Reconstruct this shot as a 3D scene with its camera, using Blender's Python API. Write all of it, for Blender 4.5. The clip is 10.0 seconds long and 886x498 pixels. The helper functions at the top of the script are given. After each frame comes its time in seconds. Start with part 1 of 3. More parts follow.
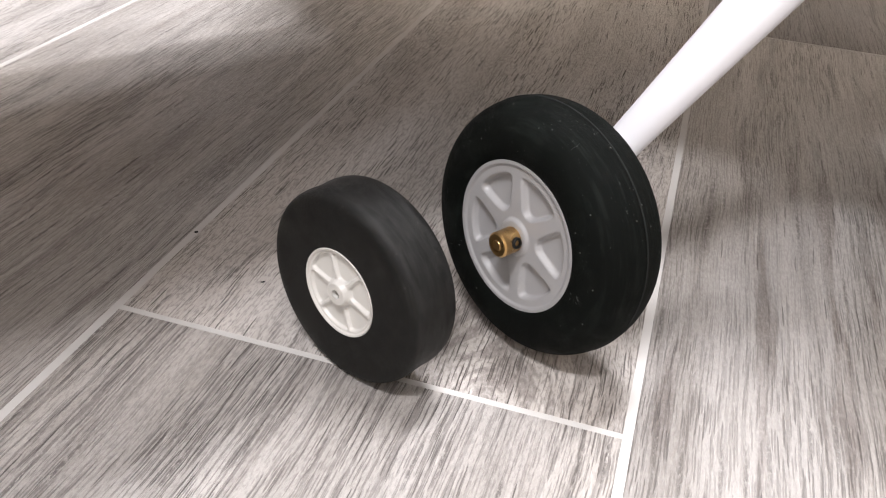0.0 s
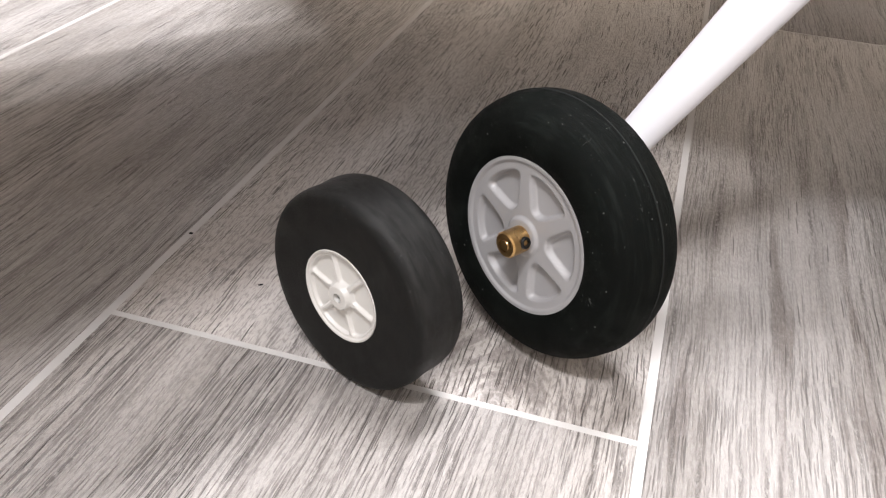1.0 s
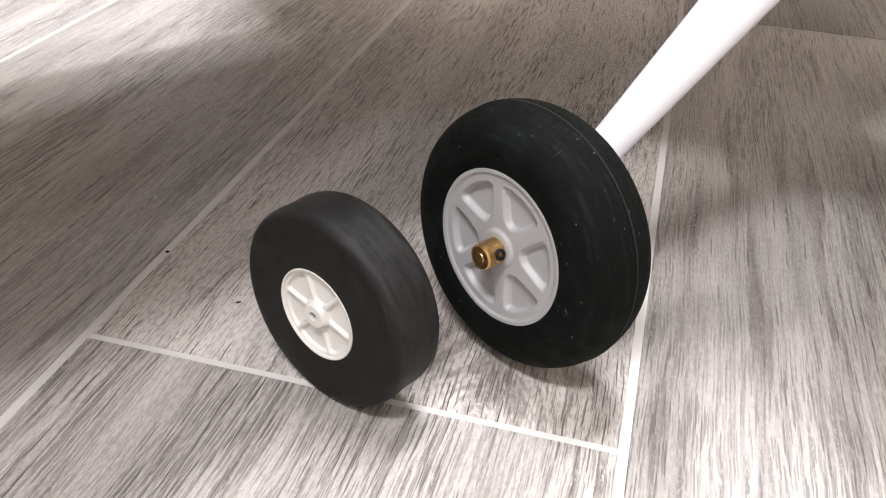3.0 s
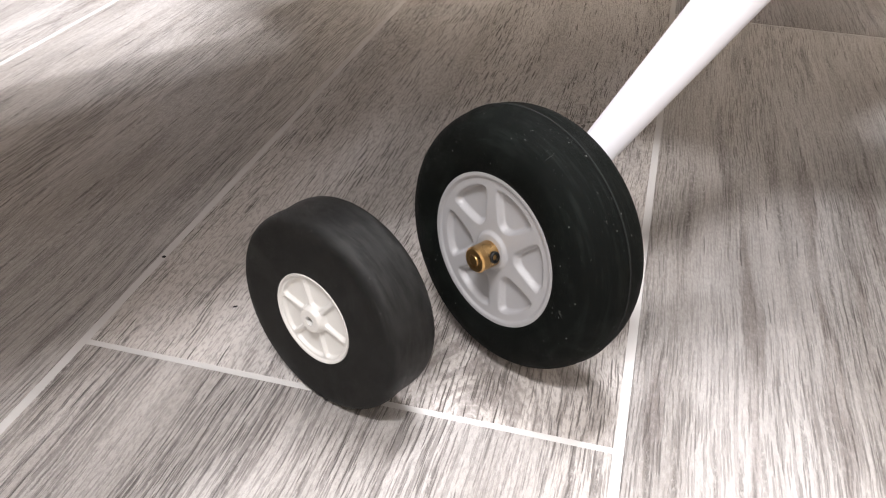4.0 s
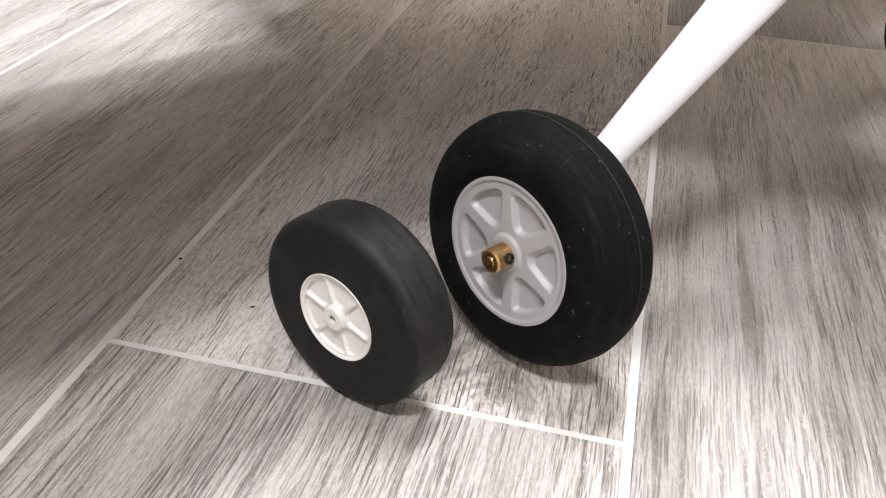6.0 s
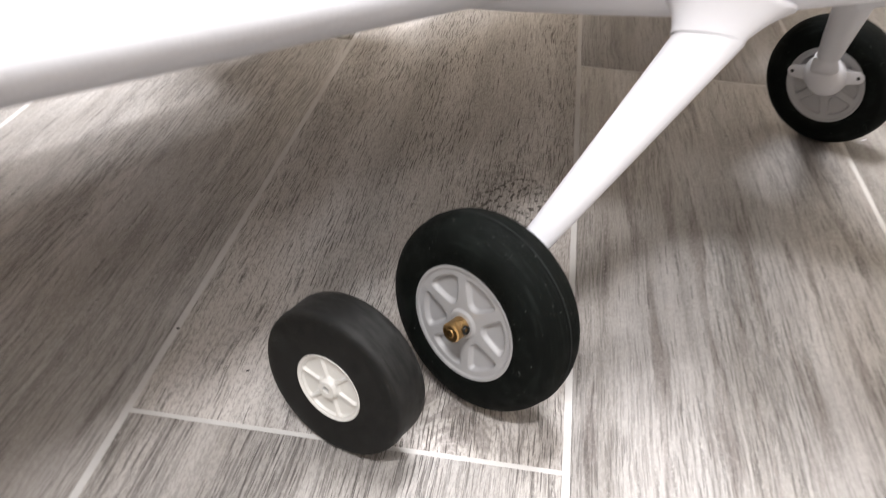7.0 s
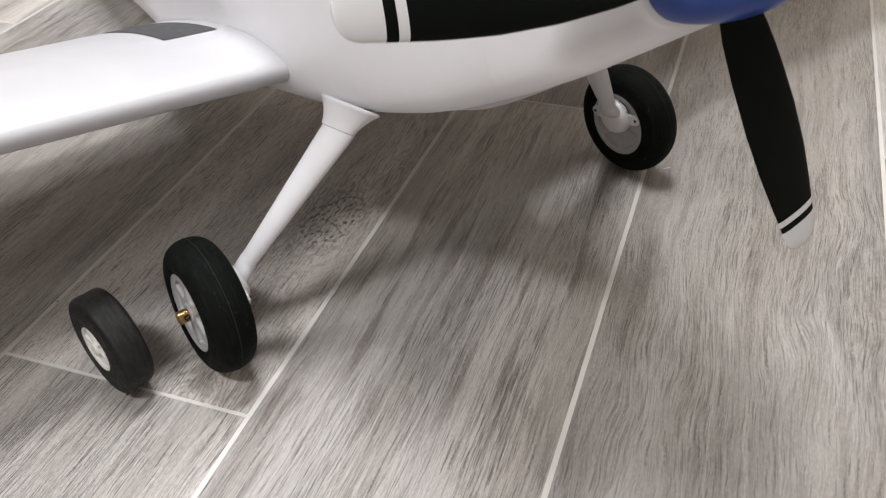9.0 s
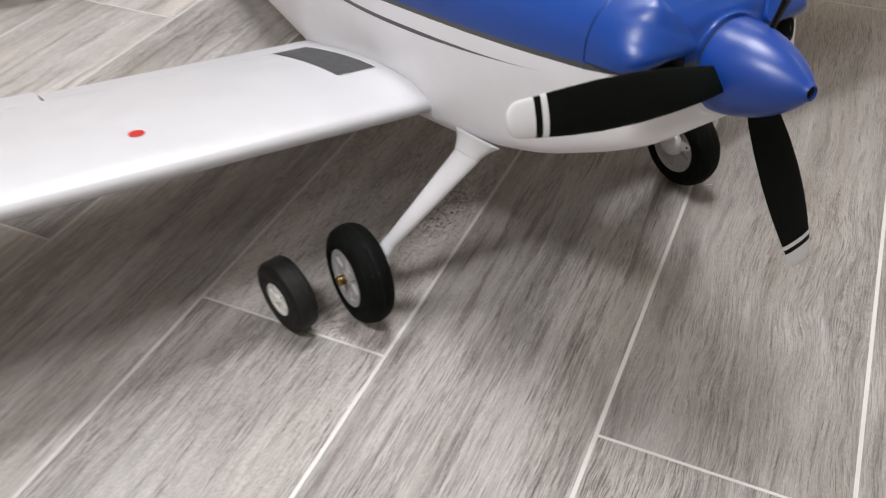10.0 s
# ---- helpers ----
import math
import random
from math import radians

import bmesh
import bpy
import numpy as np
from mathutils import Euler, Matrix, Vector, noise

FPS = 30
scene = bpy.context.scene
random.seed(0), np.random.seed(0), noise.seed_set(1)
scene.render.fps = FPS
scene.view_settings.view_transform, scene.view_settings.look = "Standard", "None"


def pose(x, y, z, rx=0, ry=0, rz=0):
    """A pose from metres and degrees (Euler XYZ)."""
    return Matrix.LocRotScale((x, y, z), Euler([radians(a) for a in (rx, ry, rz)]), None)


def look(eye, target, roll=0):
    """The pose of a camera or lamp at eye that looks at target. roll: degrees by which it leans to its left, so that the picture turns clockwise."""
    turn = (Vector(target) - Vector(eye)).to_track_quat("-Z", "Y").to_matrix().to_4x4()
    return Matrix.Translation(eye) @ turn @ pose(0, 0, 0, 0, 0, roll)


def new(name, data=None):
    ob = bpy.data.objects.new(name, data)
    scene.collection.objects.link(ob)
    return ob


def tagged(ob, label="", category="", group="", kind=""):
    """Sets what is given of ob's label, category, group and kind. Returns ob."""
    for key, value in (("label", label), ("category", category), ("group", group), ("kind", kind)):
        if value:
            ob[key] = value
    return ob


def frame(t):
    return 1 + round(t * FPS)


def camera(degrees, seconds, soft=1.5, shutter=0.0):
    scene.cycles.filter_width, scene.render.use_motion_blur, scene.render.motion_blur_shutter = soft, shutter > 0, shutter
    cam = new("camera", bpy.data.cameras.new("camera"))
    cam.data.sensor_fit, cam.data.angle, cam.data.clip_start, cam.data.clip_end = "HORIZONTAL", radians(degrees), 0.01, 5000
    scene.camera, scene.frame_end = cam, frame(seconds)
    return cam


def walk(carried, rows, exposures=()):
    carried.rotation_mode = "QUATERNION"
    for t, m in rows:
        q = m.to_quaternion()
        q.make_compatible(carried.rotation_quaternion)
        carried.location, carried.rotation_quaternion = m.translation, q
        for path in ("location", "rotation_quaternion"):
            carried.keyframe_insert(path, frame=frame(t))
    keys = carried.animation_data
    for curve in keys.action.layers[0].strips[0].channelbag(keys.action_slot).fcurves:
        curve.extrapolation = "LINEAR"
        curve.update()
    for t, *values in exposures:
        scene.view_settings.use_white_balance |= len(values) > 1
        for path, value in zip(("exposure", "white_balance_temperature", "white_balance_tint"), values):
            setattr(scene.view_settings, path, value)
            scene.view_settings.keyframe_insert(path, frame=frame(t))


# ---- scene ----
cam = camera(53.4, 10.0, soft=1.15, shutter=0.36)
PATH = [
    (0, (-0.01, -0.23, 0.215), (-0.435, 1.389, -0.88), 4.4),
    (0.5, (-0.013, -0.226, 0.211), (-0.433, 1.39, -0.89), 4.1),
    (1, (-0.016, -0.22, 0.209), (-0.431, 1.398, -0.892), 4.1),
    (1.5, (-0.015, -0.214, 0.21), (-0.426, 1.404, -0.891), 3.8),
    (2, (-0.013, -0.213, 0.213), (-0.419, 1.405, -0.89), 3.4),
    (2.5, (-0.013, -0.214, 0.213), (-0.41, 1.405, -0.892), 3.1),
    (4, (-0.012, -0.216, 0.217), (-0.392, 1.402, -0.894), 2.3),
    (4.5, (-0.015, -0.216, 0.216), (-0.384, 1.404, -0.897), 2.6),
    (5, (-0.014, -0.215, 0.215), (-0.374, 1.398, -0.911), 2.6),
    (5.2, (-0.015, -0.217, 0.217), (-0.371, 1.4, -0.904), 2.8),
    (6.5, (-0.028, -0.242, 0.23), (-0.326, 1.407, -0.862), 3.8),
    (7, (-0.034, -0.268, 0.296), (-0.198, 1.37, -0.84), 4.0),
    (7.5, (0.013, -0.32, 0.354), (-0.129, 1.322, -0.78), 3.3),
    (8, (0.119, -0.343, 0.366), (-0.057, 1.284, -0.785), 2.5),
    (8.5, (0.212, -0.319, 0.377), (-0.102, 1.269, -0.797), -0.4),
    (9, (0.264, -0.319, 0.439), (-0.298, 1.152, -0.793), -2.6),
    (9.5, (0.284, -0.358, 0.493), (-0.322, 1.037, -0.805), -1.4),
    (10, (0.276, -0.47, 0.592), (-0.358, 0.909, -0.711), -1.1),
]
EXPOSURE = [(0.0, 1.06, 6370, 14.5), (2.5, 1.25, 6370, 14.5), (5.0, 1.26, 6370, 14.5), (6.5, 1.2, 6370, 14.5), (7.0, 1.14, 6370, 12.5), (7.5, 0.33, 6370, 10.5), (8.0, 0.41, 6370, 10.5), (8.5, 0.48, 6370, 10.5), (9.5, 0.47, 6370, 11.5), (10.0, 0.27, 6370, 11.5)]
walk(cam, [(t, look(eye, target, roll)) for t, eye, target, roll in PATH], EXPOSURE)

# ---- light ----
world = bpy.data.worlds.new("room_world")
scene.world = world
world.use_nodes = True
world.node_tree.nodes["Background"].inputs[0].default_value = (1.0, 0.86, 0.70, 1)
world.node_tree.nodes["Background"].inputs[1].default_value = 0.03


COOL, WARM = (1.0, 0.985, 0.97), (1.0, 0.91, 0.76)


def ceiling_or_fill_light(x, y, length, width, turn, watts, colour=COOL):
    """A long area light under the ceiling, with no fixture built; turn is its direction in degrees."""
    lamp = bpy.data.lights.new("ceiling_or_fill_lamp", "AREA")
    lamp.shape, lamp.size, lamp.size_y, lamp.energy, lamp.color = "RECTANGLE", length, width, watts, colour
    ob = new("ceiling_or_fill_lamp", lamp)
    ob.matrix_world = pose(x, y, 2.38, 0, 0, turn)
    return ob


ceiling_or_fill_light(-0.05, 0.42, 0.70, 0.25, 56, 25)
ceiling_or_fill_light(-0.22, 0.70, 0.70, 0.25, 11, 9)
ceiling_or_fill_light(-0.90, 0.88, 0.70, 0.25, -79, 13)
ceiling_or_fill_light(-0.15, -1.23, 0.70, 0.25, 11, 35)
ceiling_or_fill_light(0.83, -1.70, 0.70, 0.25, -79, 5)
# added fill for the middle of the floor, not a known lamp
ceiling_or_fill_light(0.10, -2.70, 0.70, 0.25, 11, 9)
# unseen, fitted to the floor's sheen and brightness; warm to tint the shade
ceiling_or_fill_light(-0.10, 2.95, 0.70, 0.25, 11, 11, WARM)
ceiling_or_fill_light(1.62, 2.27, 0.70, 0.25, 11, 6, WARM)
ceiling_or_fill_light(2.23, 2.12, 0.70, 0.25, 56, 6, WARM)


# ---- materials ----
class Nodes:
    """Small helper that chains shader nodes."""

    def __init__(self, name, rough=0.5, metal=0.0, spec=0.5):
        self.mat = bpy.data.materials.new(name)
        self.mat.use_nodes = True
        self.tree = self.mat.node_tree
        self.bsdf = self.tree.nodes["Principled BSDF"]
        self.bsdf.inputs["Roughness"].default_value = rough
        self.bsdf.inputs["Metallic"].default_value = metal
        self.bsdf.inputs["Specular IOR Level"].default_value = spec

    def put(self, socket, value):
        if isinstance(value, bpy.types.NodeSocket):
            self.tree.links.new(value, socket)
        elif isinstance(value, tuple) and len(value) == 3 and socket.type == "RGBA":
            socket.default_value = (*value, 1)
        else:
            socket.default_value = value

    def coords(self, kind="Object"):
        return self.tree.nodes.new("ShaderNodeTexCoord").outputs[kind]

    def math(self, op, a, b=0.0, c=0.0, clamp=False):
        n = self.tree.nodes.new("ShaderNodeMath")
        n.operation, n.use_clamp = op, clamp
        for s, v in zip(n.inputs, (a, b, c)):
            self.put(s, v)
        return n.outputs[0]

    def vmath(self, op, a, b):
        n = self.tree.nodes.new("ShaderNodeVectorMath")
        n.operation = op
        self.put(n.inputs[0], a)
        self.put(n.inputs[1], b)
        return n.outputs[0]

    def scale(self, v, s):
        return self.vmath("MULTIPLY", v, s)

    def noise(self, v, scale, detail=4.0, rough=0.55, distortion=0.0):
        n = self.tree.nodes.new("ShaderNodeTexNoise")
        self.put(n.inputs["Vector"], v)
        for k, x in (("Scale", scale), ("Detail", detail), ("Roughness", rough), ("Distortion", distortion)):
            n.inputs[k].default_value = x
        return n.outputs["Fac"]

    def dashes(self, v, radius, soft):
        """Thin tapered dashes scattered one to a cell of the scaled coordinates."""
        n = self.tree.nodes.new("ShaderNodeTexVoronoi")
        n.voronoi_dimensions, n.feature = "2D", "F1"
        n.inputs["Scale"].default_value = 1.0
        self.put(n.inputs["Vector"], v)
        return self.range(n.outputs["Distance"], radius * (1 - soft), radius * (1 + soft), 1.0, 0.0)

    def range(self, v, a, b, c=0.0, d=1.0):
        n = self.tree.nodes.new("ShaderNodeMapRange")
        n.interpolation_type = "SMOOTHSTEP"
        for s, x in zip(n.inputs, (v, a, b, c, d)):
            self.put(s, x)
        return n.outputs[0]

    def mix(self, f, a, b, blend="MIX"):
        n = self.tree.nodes.new("ShaderNodeMix")
        n.data_type, n.blend_type = "RGBA", blend
        self.put(n.inputs[0], f)
        self.put(n.inputs[6], a)
        self.put(n.inputs[7], b)
        return n.outputs[2]

    def bump(self, height, strength, distance):
        n = self.tree.nodes.new("ShaderNodeBump")
        n.inputs["Strength"].default_value, n.inputs["Distance"].default_value = strength, distance
        self.put(n.inputs["Height"], height)
        self.put(self.bsdf.inputs["Normal"], n.outputs[0])
        return n.outputs[0]

    def axes(self, v):
        n = self.tree.nodes.new("ShaderNodeSeparateXYZ")
        self.put(n.inputs[0], v)
        return n.outputs

    def vector(self, x, y, z):
        n = self.tree.nodes.new("ShaderNodeCombineXYZ")
        for s, v in zip(n.inputs, (x, y, z)):
            self.put(s, v)
        return n.outputs[0]

    def colour(self, v):
        self.put(self.bsdf.inputs["Base Color"], v)

    def roughness(self, v):
        self.put(self.bsdf.inputs["Roughness"], v)


def plain(name, colour, rough, metal=0.0, spec=0.5, grain=0.0, scale=900.0, vary=0.06):
    """A plain finish with slight mottling and fine relief."""
    k = Nodes(name, rough, metal, spec)
    co = k.coords()
    big = k.noise(co, scale * 0.06, 3)
    fine = k.noise(co, scale, 2)
    dark = tuple(c * (1 - vary) for c in colour)
    light = tuple(min(1, c * (1 + vary)) for c in colour)
    k.colour(k.mix(big, dark, light))
    k.roughness(k.range(big, 0.2, 0.8, rough * 0.85, min(1, rough * 1.15)))
    if grain:
        k.bump(fine, grain, 0.0004)
    return k.mat


def wood_tile(knots=()):
    """Grey wood-look porcelain: thin dark cracks along the plank over a fine pebbled relief, broad tone bands, swirls on some planks.
    The object colour holds the plank's tone, its amount of cracks and of streaks, its alpha the amount of swirl; knots are rows of (x, y, size, weight of its arcs, pitting) on the plank."""
    k = Nodes("grey_wood_porcelain", 0.5, 0.0, 0.55)
    k.bsdf.inputs["Coat Roughness"].default_value = 0.36
    info = k.tree.nodes.new("ShaderNodeObjectInfo")
    shift = k.math("MULTIPLY", info.outputs["Random"], 37.0)
    x, y, z = k.axes(k.coords())
    base = k.vector(x, k.math("ADD", y, shift), shift)
    warp = k.math("SUBTRACT", k.noise(k.scale(base, (8.0, 3.6, 1.0)), 1.0, 2, 0.5), 0.5)
    warp2 = k.math("SUBTRACT", k.noise(k.scale(base, (34.0, 16.0, 1.0)), 1.0, 2, 0.5), 0.5)
    warp3 = k.math("SUBTRACT", k.noise(k.scale(base, (260.0, 130.0, 1.0)), 1.0, 2, 0.5), 0.5)
    swirl = info.outputs["Alpha"]
    tint = k.tree.nodes.new("ShaderNodeSeparateColor")
    k.put(tint.inputs[0], info.outputs["Color"])
    tone, rough_sawn = tint.outputs[0], tint.outputs[1]
    bend = k.math("MULTIPLY", swirl, k.math("MULTIPLY_ADD", warp, 0.20, k.math("MULTIPLY", warp2, 0.05)))
    slight = k.math("MULTIPLY_ADD", warp, 0.008, k.math("MULTIPLY_ADD", warp2, 0.002, k.math("MULTIPLY", warp3, 0.0003)))
    bend = k.math("ADD", bend, slight)
    wx, arcs, pitted = k.math("ADD", x, bend), 0.0, 0.0
    for kx, ky, size, weight, pitting in knots:
        # the grain flows round the knot, with soft growth arcs over it
        dx = k.math("SUBTRACT", k.math("MULTIPLY_ADD", warp2, 0.02, x), kx)
        dy = k.math("MULTIPLY", k.math("SUBTRACT", k.math("MULTIPLY_ADD", warp2, 0.05, y), ky), 0.55)
        dist = k.math("SQRT", k.math("ADD", k.math("MULTIPLY", dx, dx), k.math("MULTIPLY", dy, dy)))
        near = k.range(dist, size * 0.3, size, 1.0, 0.0)
        wx = k.math("SUBTRACT", wx, k.math("MULTIPLY", k.math("MULTIPLY", dx, near), 0.45))
        ring = k.noise(k.vector(k.math("MULTIPLY", dist, 260.0), k.math("MULTIPLY", x, 30.0), k.math("MULTIPLY", y, 30.0)), 1.0, 2, 0.6)
        arcs = k.math("MAXIMUM", arcs, k.math("MULTIPLY", k.math("MULTIPLY", k.range(ring, 0.47, 0.57), near), weight))
        pitted = k.math("MAXIMUM", pitted, k.math("MULTIPLY", k.range(dist, 0.0, size * 0.6, 1.0, 0.0), pitting))
    g = k.vector(wx, k.math("ADD", y, shift), shift)
    line = k.vector(k.math("MULTIPLY_ADD", warp3, 0.0003, k.math("ADD", x, bend)), k.math("ADD", y, shift), 0.0)
    bands = k.noise(k.scale(g, (26.0, 1.3, 1.0)), 1.0, 4, 0.6)
    streak = k.noise(k.scale(g, (190.0, 3.0, 1.0)), 1.0, 3, 0.6)
    hair = k.noise(k.scale(line, (860.0, 9.0, 1.0)), 1.0, 2, 0.5)
    blot = k.noise(k.scale(g, (95.0, 6.5, 1.0)), 1.0, 3, 0.55)
    area = k.noise(k.scale(base, (22.0, 4.0, 1.0)), 1.0, 3, 0.55)
    pebble = k.noise(k.scale(g, (1000.0, 260.0, 1.0)), 1.0, 3, 0.65)
    cracks = k.dashes(k.scale(line, (300.0, 11.0, 1.0)), 0.085, 0.2)
    middle = k.dashes(k.scale(line, (560.0, 17.0, 1.0)), 0.14, 0.2)
    fine = k.dashes(k.scale(line, (880.0, 34.0, 1.0)), 0.2, 0.2)
    rift = k.math("MULTIPLY", k.dashes(k.scale(line, (110.0, 6.0, 1.0)), 0.08, 0.5), k.range(pebble, 0.35, 0.55))
    pits = k.range(k.noise(k.scale(base, (330.0, 190.0, 1.0)), 1.0, 2, 0.6), 0.54, 0.60)
    pits = k.math("MULTIPLY", pits, k.range(pitted, 0.1, 0.45))
    hue = k.noise(k.scale(base, (9.0, 2.0, 1.0)), 1.0, 2, 0.5)
    dark = k.mix(k.range(hue, 0.35, 0.65), (0.270, 0.246, 0.220), (0.264, 0.252, 0.240))
    light = k.mix(k.range(hue, 0.35, 0.65), (0.470, 0.443, 0.418), (0.460, 0.446, 0.435))
    body = k.mix(k.range(bands, 0.24, 0.76), dark, light)
    body = k.mix(k.range(area, 0.45, 0.70, 0.0, 0.35), body, dark)
    figure = k.math("MULTIPLY_ADD", tint.outputs[2], 0.8, 0.2)
    body = k.mix(k.math("MULTIPLY", k.range(streak, 0.48, 0.62, 0.0, 0.28), figure), body, (0.60, 0.575, 0.555))
    body = k.mix(k.math("MULTIPLY", k.range(blot, 0.52, 0.66, 0.0, 0.85), figure), body, (0.150, 0.128, 0.117))
    body = k.mix(k.math("MULTIPLY", arcs, 0.70), body, (0.15, 0.132, 0.12))
    strings = k.math("MULTIPLY", k.range(hair, 0.535, 0.585), k.range(area, 0.32, 0.58, 0.25, 0.8))
    strings = k.math("MULTIPLY", strings, k.math("MULTIPLY", k.math("MULTIPLY_ADD", rough_sawn, 0.62, 0.12), k.range(tint.outputs[2], 0.0, 0.14)))
    body = k.mix(strings, body, (0.085, 0.077, 0.071))
    # relief shading put into the colour: pebble valleys darker, ridges paler
    body = k.mix(k.math("MULTIPLY", k.range(pebble, 0.51, 0.60, 0.0, 0.38), k.range(rough_sawn, 0.7, 1.0, 0.2, 1.0)), body, (0.13, 0.12, 0.113))
    body = k.mix(k.range(pebble, 0.46, 0.38, 0.0, 0.15), body, (0.60, 0.58, 0.56))
    thin = k.math("MAXIMUM", k.math("MULTIPLY", middle, k.range(area, 0.34, 0.60, 0.35, 1.0)), k.math("MULTIPLY", fine, k.range(area, 0.35, 0.65, 0.30, 0.8)))
    thin = k.math("MAXIMUM", thin, k.math("MULTIPLY", cracks, k.range(streak, 0.38, 0.58, 0.3, 1.0)))
    marks = k.math("MAXIMUM", k.math("MAXIMUM", thin, k.math("MULTIPLY", rift, 0.8)), pits)
    body = k.mix(k.math("MULTIPLY", marks, k.math("MULTIPLY_ADD", rough_sawn, 0.62, 0.14)), body, (0.050, 0.045, 0.041))
    lift = k.math("MULTIPLY", tone, 1.14)
    k.colour(k.scale(body, k.vector(lift, lift, lift)))
    k.roughness(k.range(pebble, 0.35, 0.65, 0.46, 0.62))
    # gloss is cut in cracks, strings and pits, in place of blocked reflections
    hollow = k.math("MULTIPLY", k.math("MAXIMUM", k.math("MAXIMUM", marks, strings), k.range(pebble, 0.50, 0.60, 0.0, 0.4)), k.math("MULTIPLY_ADD", rough_sawn, 0.6, 0.4))
    k.put(k.bsdf.inputs["Coat Weight"], k.math("MULTIPLY_ADD", hollow, -0.95, 0.95))
    k.put(k.bsdf.inputs["Specular IOR Level"], k.math("MULTIPLY_ADD", hollow, -0.5, 0.52))
    relief = k.math("MULTIPLY_ADD", marks, -1.0, k.math("MULTIPLY_ADD", pebble, -1.3, k.math("MULTIPLY", strings, -0.9)))
    k.put(k.bsdf.inputs["Coat Normal"], k.bump(relief, 0.75, 0.0006))
    return k.mat


def grout():
    k = Nodes("pale_grout", 0.37, 0.0, 1.0)
    co = k.coords()
    k.colour(k.mix(k.noise(co, 60, 4), (0.50, 0.488, 0.47), (0.58, 0.568, 0.55)))
    k.bump(k.noise(co, 2200, 3), 0.3, 0.0003)
    return k.mat


def rubber(name, colour, rough, scuffs, spec, tread=0.1):
    """Foam rubber: fine pores, rubbed bands round the tyre, pale scratches and dust. x is the axle."""
    k = Nodes(name, rough, 0.0, spec)
    co = k.coords()
    x, y, z = k.axes(co)
    turn = k.math("ARCTAN2", y, z)
    pores = k.noise(co, 3400, 3, 0.65)
    soft = k.noise(co, 90, 4)
    speck = k.noise(co, 900, 3, 0.6)
    rubbed = k.noise(k.vector(k.math("MULTIPLY", x, 700.0), k.math("MULTIPLY", turn, 2.2), 0.0), 1.0, 3, 0.6)
    col = k.mix(soft, tuple(c * 0.4 for c in colour), tuple(c * 1.9 for c in colour))
    col = k.mix(k.range(rubbed, 0.48, 0.72, 0.0, 0.6), col, tuple(c * 3.2 + 0.004 for c in colour))
    radius = k.math("SQRT", k.math("ADD", k.math("MULTIPLY", y, y), k.math("MULTIPLY", z, z)))
    # paler tread: rubbed bands, with the shoulder's highlight painted in
    tread_band = k.math("MULTIPLY", k.range(radius, tread - 0.0016, tread - 0.0003), k.range(k.noise(k.vector(k.math("MULTIPLY", x, 420.0), k.math("MULTIPLY", turn, 3.0), 4.0), 1.0, 4, 0.65), 0.36, 0.62, 0.15, 0.85))
    col = k.mix(tread_band, col, (0.019, 0.0192, 0.0186))
    dust = k.math("MULTIPLY", k.range(speck, 0.66, 0.74), k.range(k.noise(co, 60, 2), 0.42, 0.62))
    col = k.mix(k.math("MULTIPLY", dust, scuffs * 0.55), col, (0.17, 0.175, 0.165))
    line = k.math("ABSOLUTE", k.math("SUBTRACT", k.noise(co, 170, 2, 0.5), 0.5))
    scratch = k.math("MULTIPLY", k.range(line, 0.0, 0.007, 1.0, 0.0), k.range(k.noise(co, 110, 1), 0.68, 0.74))
    col = k.mix(k.math("MULTIPLY", scratch, scuffs * 0.45), col, (0.12, 0.125, 0.118))
    cell = k.tree.nodes.new("ShaderNodeTexVoronoi")
    cell.inputs["Scale"].default_value = 300.0
    k.put(cell.inputs["Vector"], co)
    dots = k.math("MULTIPLY", k.range(cell.outputs["Distance"], 0.05, 0.11, 1.0, 0.0), k.range(k.noise(co, 75, 1), 0.52, 0.60))
    col = k.mix(k.math("MULTIPLY", dots, scuffs), col, (0.11, 0.115, 0.108))
    k.colour(col)
    k.roughness(k.range(soft, 0.3, 0.7, rough * 0.85, min(1.0, rough * 1.15)))
    k.bump(k.math("ADD", pores, k.math("MULTIPLY", rubbed, 0.5)), 0.5, 0.0005)
    return k.mat


def foam_paint():
    """White foam skin painted blue above a sloping line, with two charcoal pinstripes along the side."""
    k = Nodes("painted_foam", 0.32, 0.0, 0.45)
    co = k.coords()
    a, y, u = k.axes(co)
    # upper line, nearly level; the lower stripe fades out towards the nose
    top = k.math("MULTIPLY_ADD", a, -0.012, 0.2662)
    top = k.math("SUBTRACT", top, k.range(a, 0.2452, 0.2462, 0.0, 0.0035))
    low = k.math("MULTIPLY_ADD", k.math("POWER", a, 2.0), 0.12, 0.2478)
    white = k.mix(k.noise(co, 40, 3), (0.71, 0.715, 0.76), (0.77, 0.78, 0.82))
    blue = k.mix(k.noise(co, 55, 3), (0.0065, 0.042, 0.225), (0.009, 0.052, 0.27))
    grey = (0.055, 0.06, 0.07)
    col = k.mix(k.math("GREATER_THAN", u, top), white, blue)
    edge = k.math("COMPARE", u, top, 0.0021)
    col = k.mix(edge, col, grey)
    wide = k.range(a, 0.178, -0.02, 0.0, 0.0019)
    col = k.mix(k.math("COMPARE", u, low, wide), col, grey)
    k.colour(col)
    k.bump(k.noise(co, 700, 3), 0.06, 0.0006)
    return k.mat


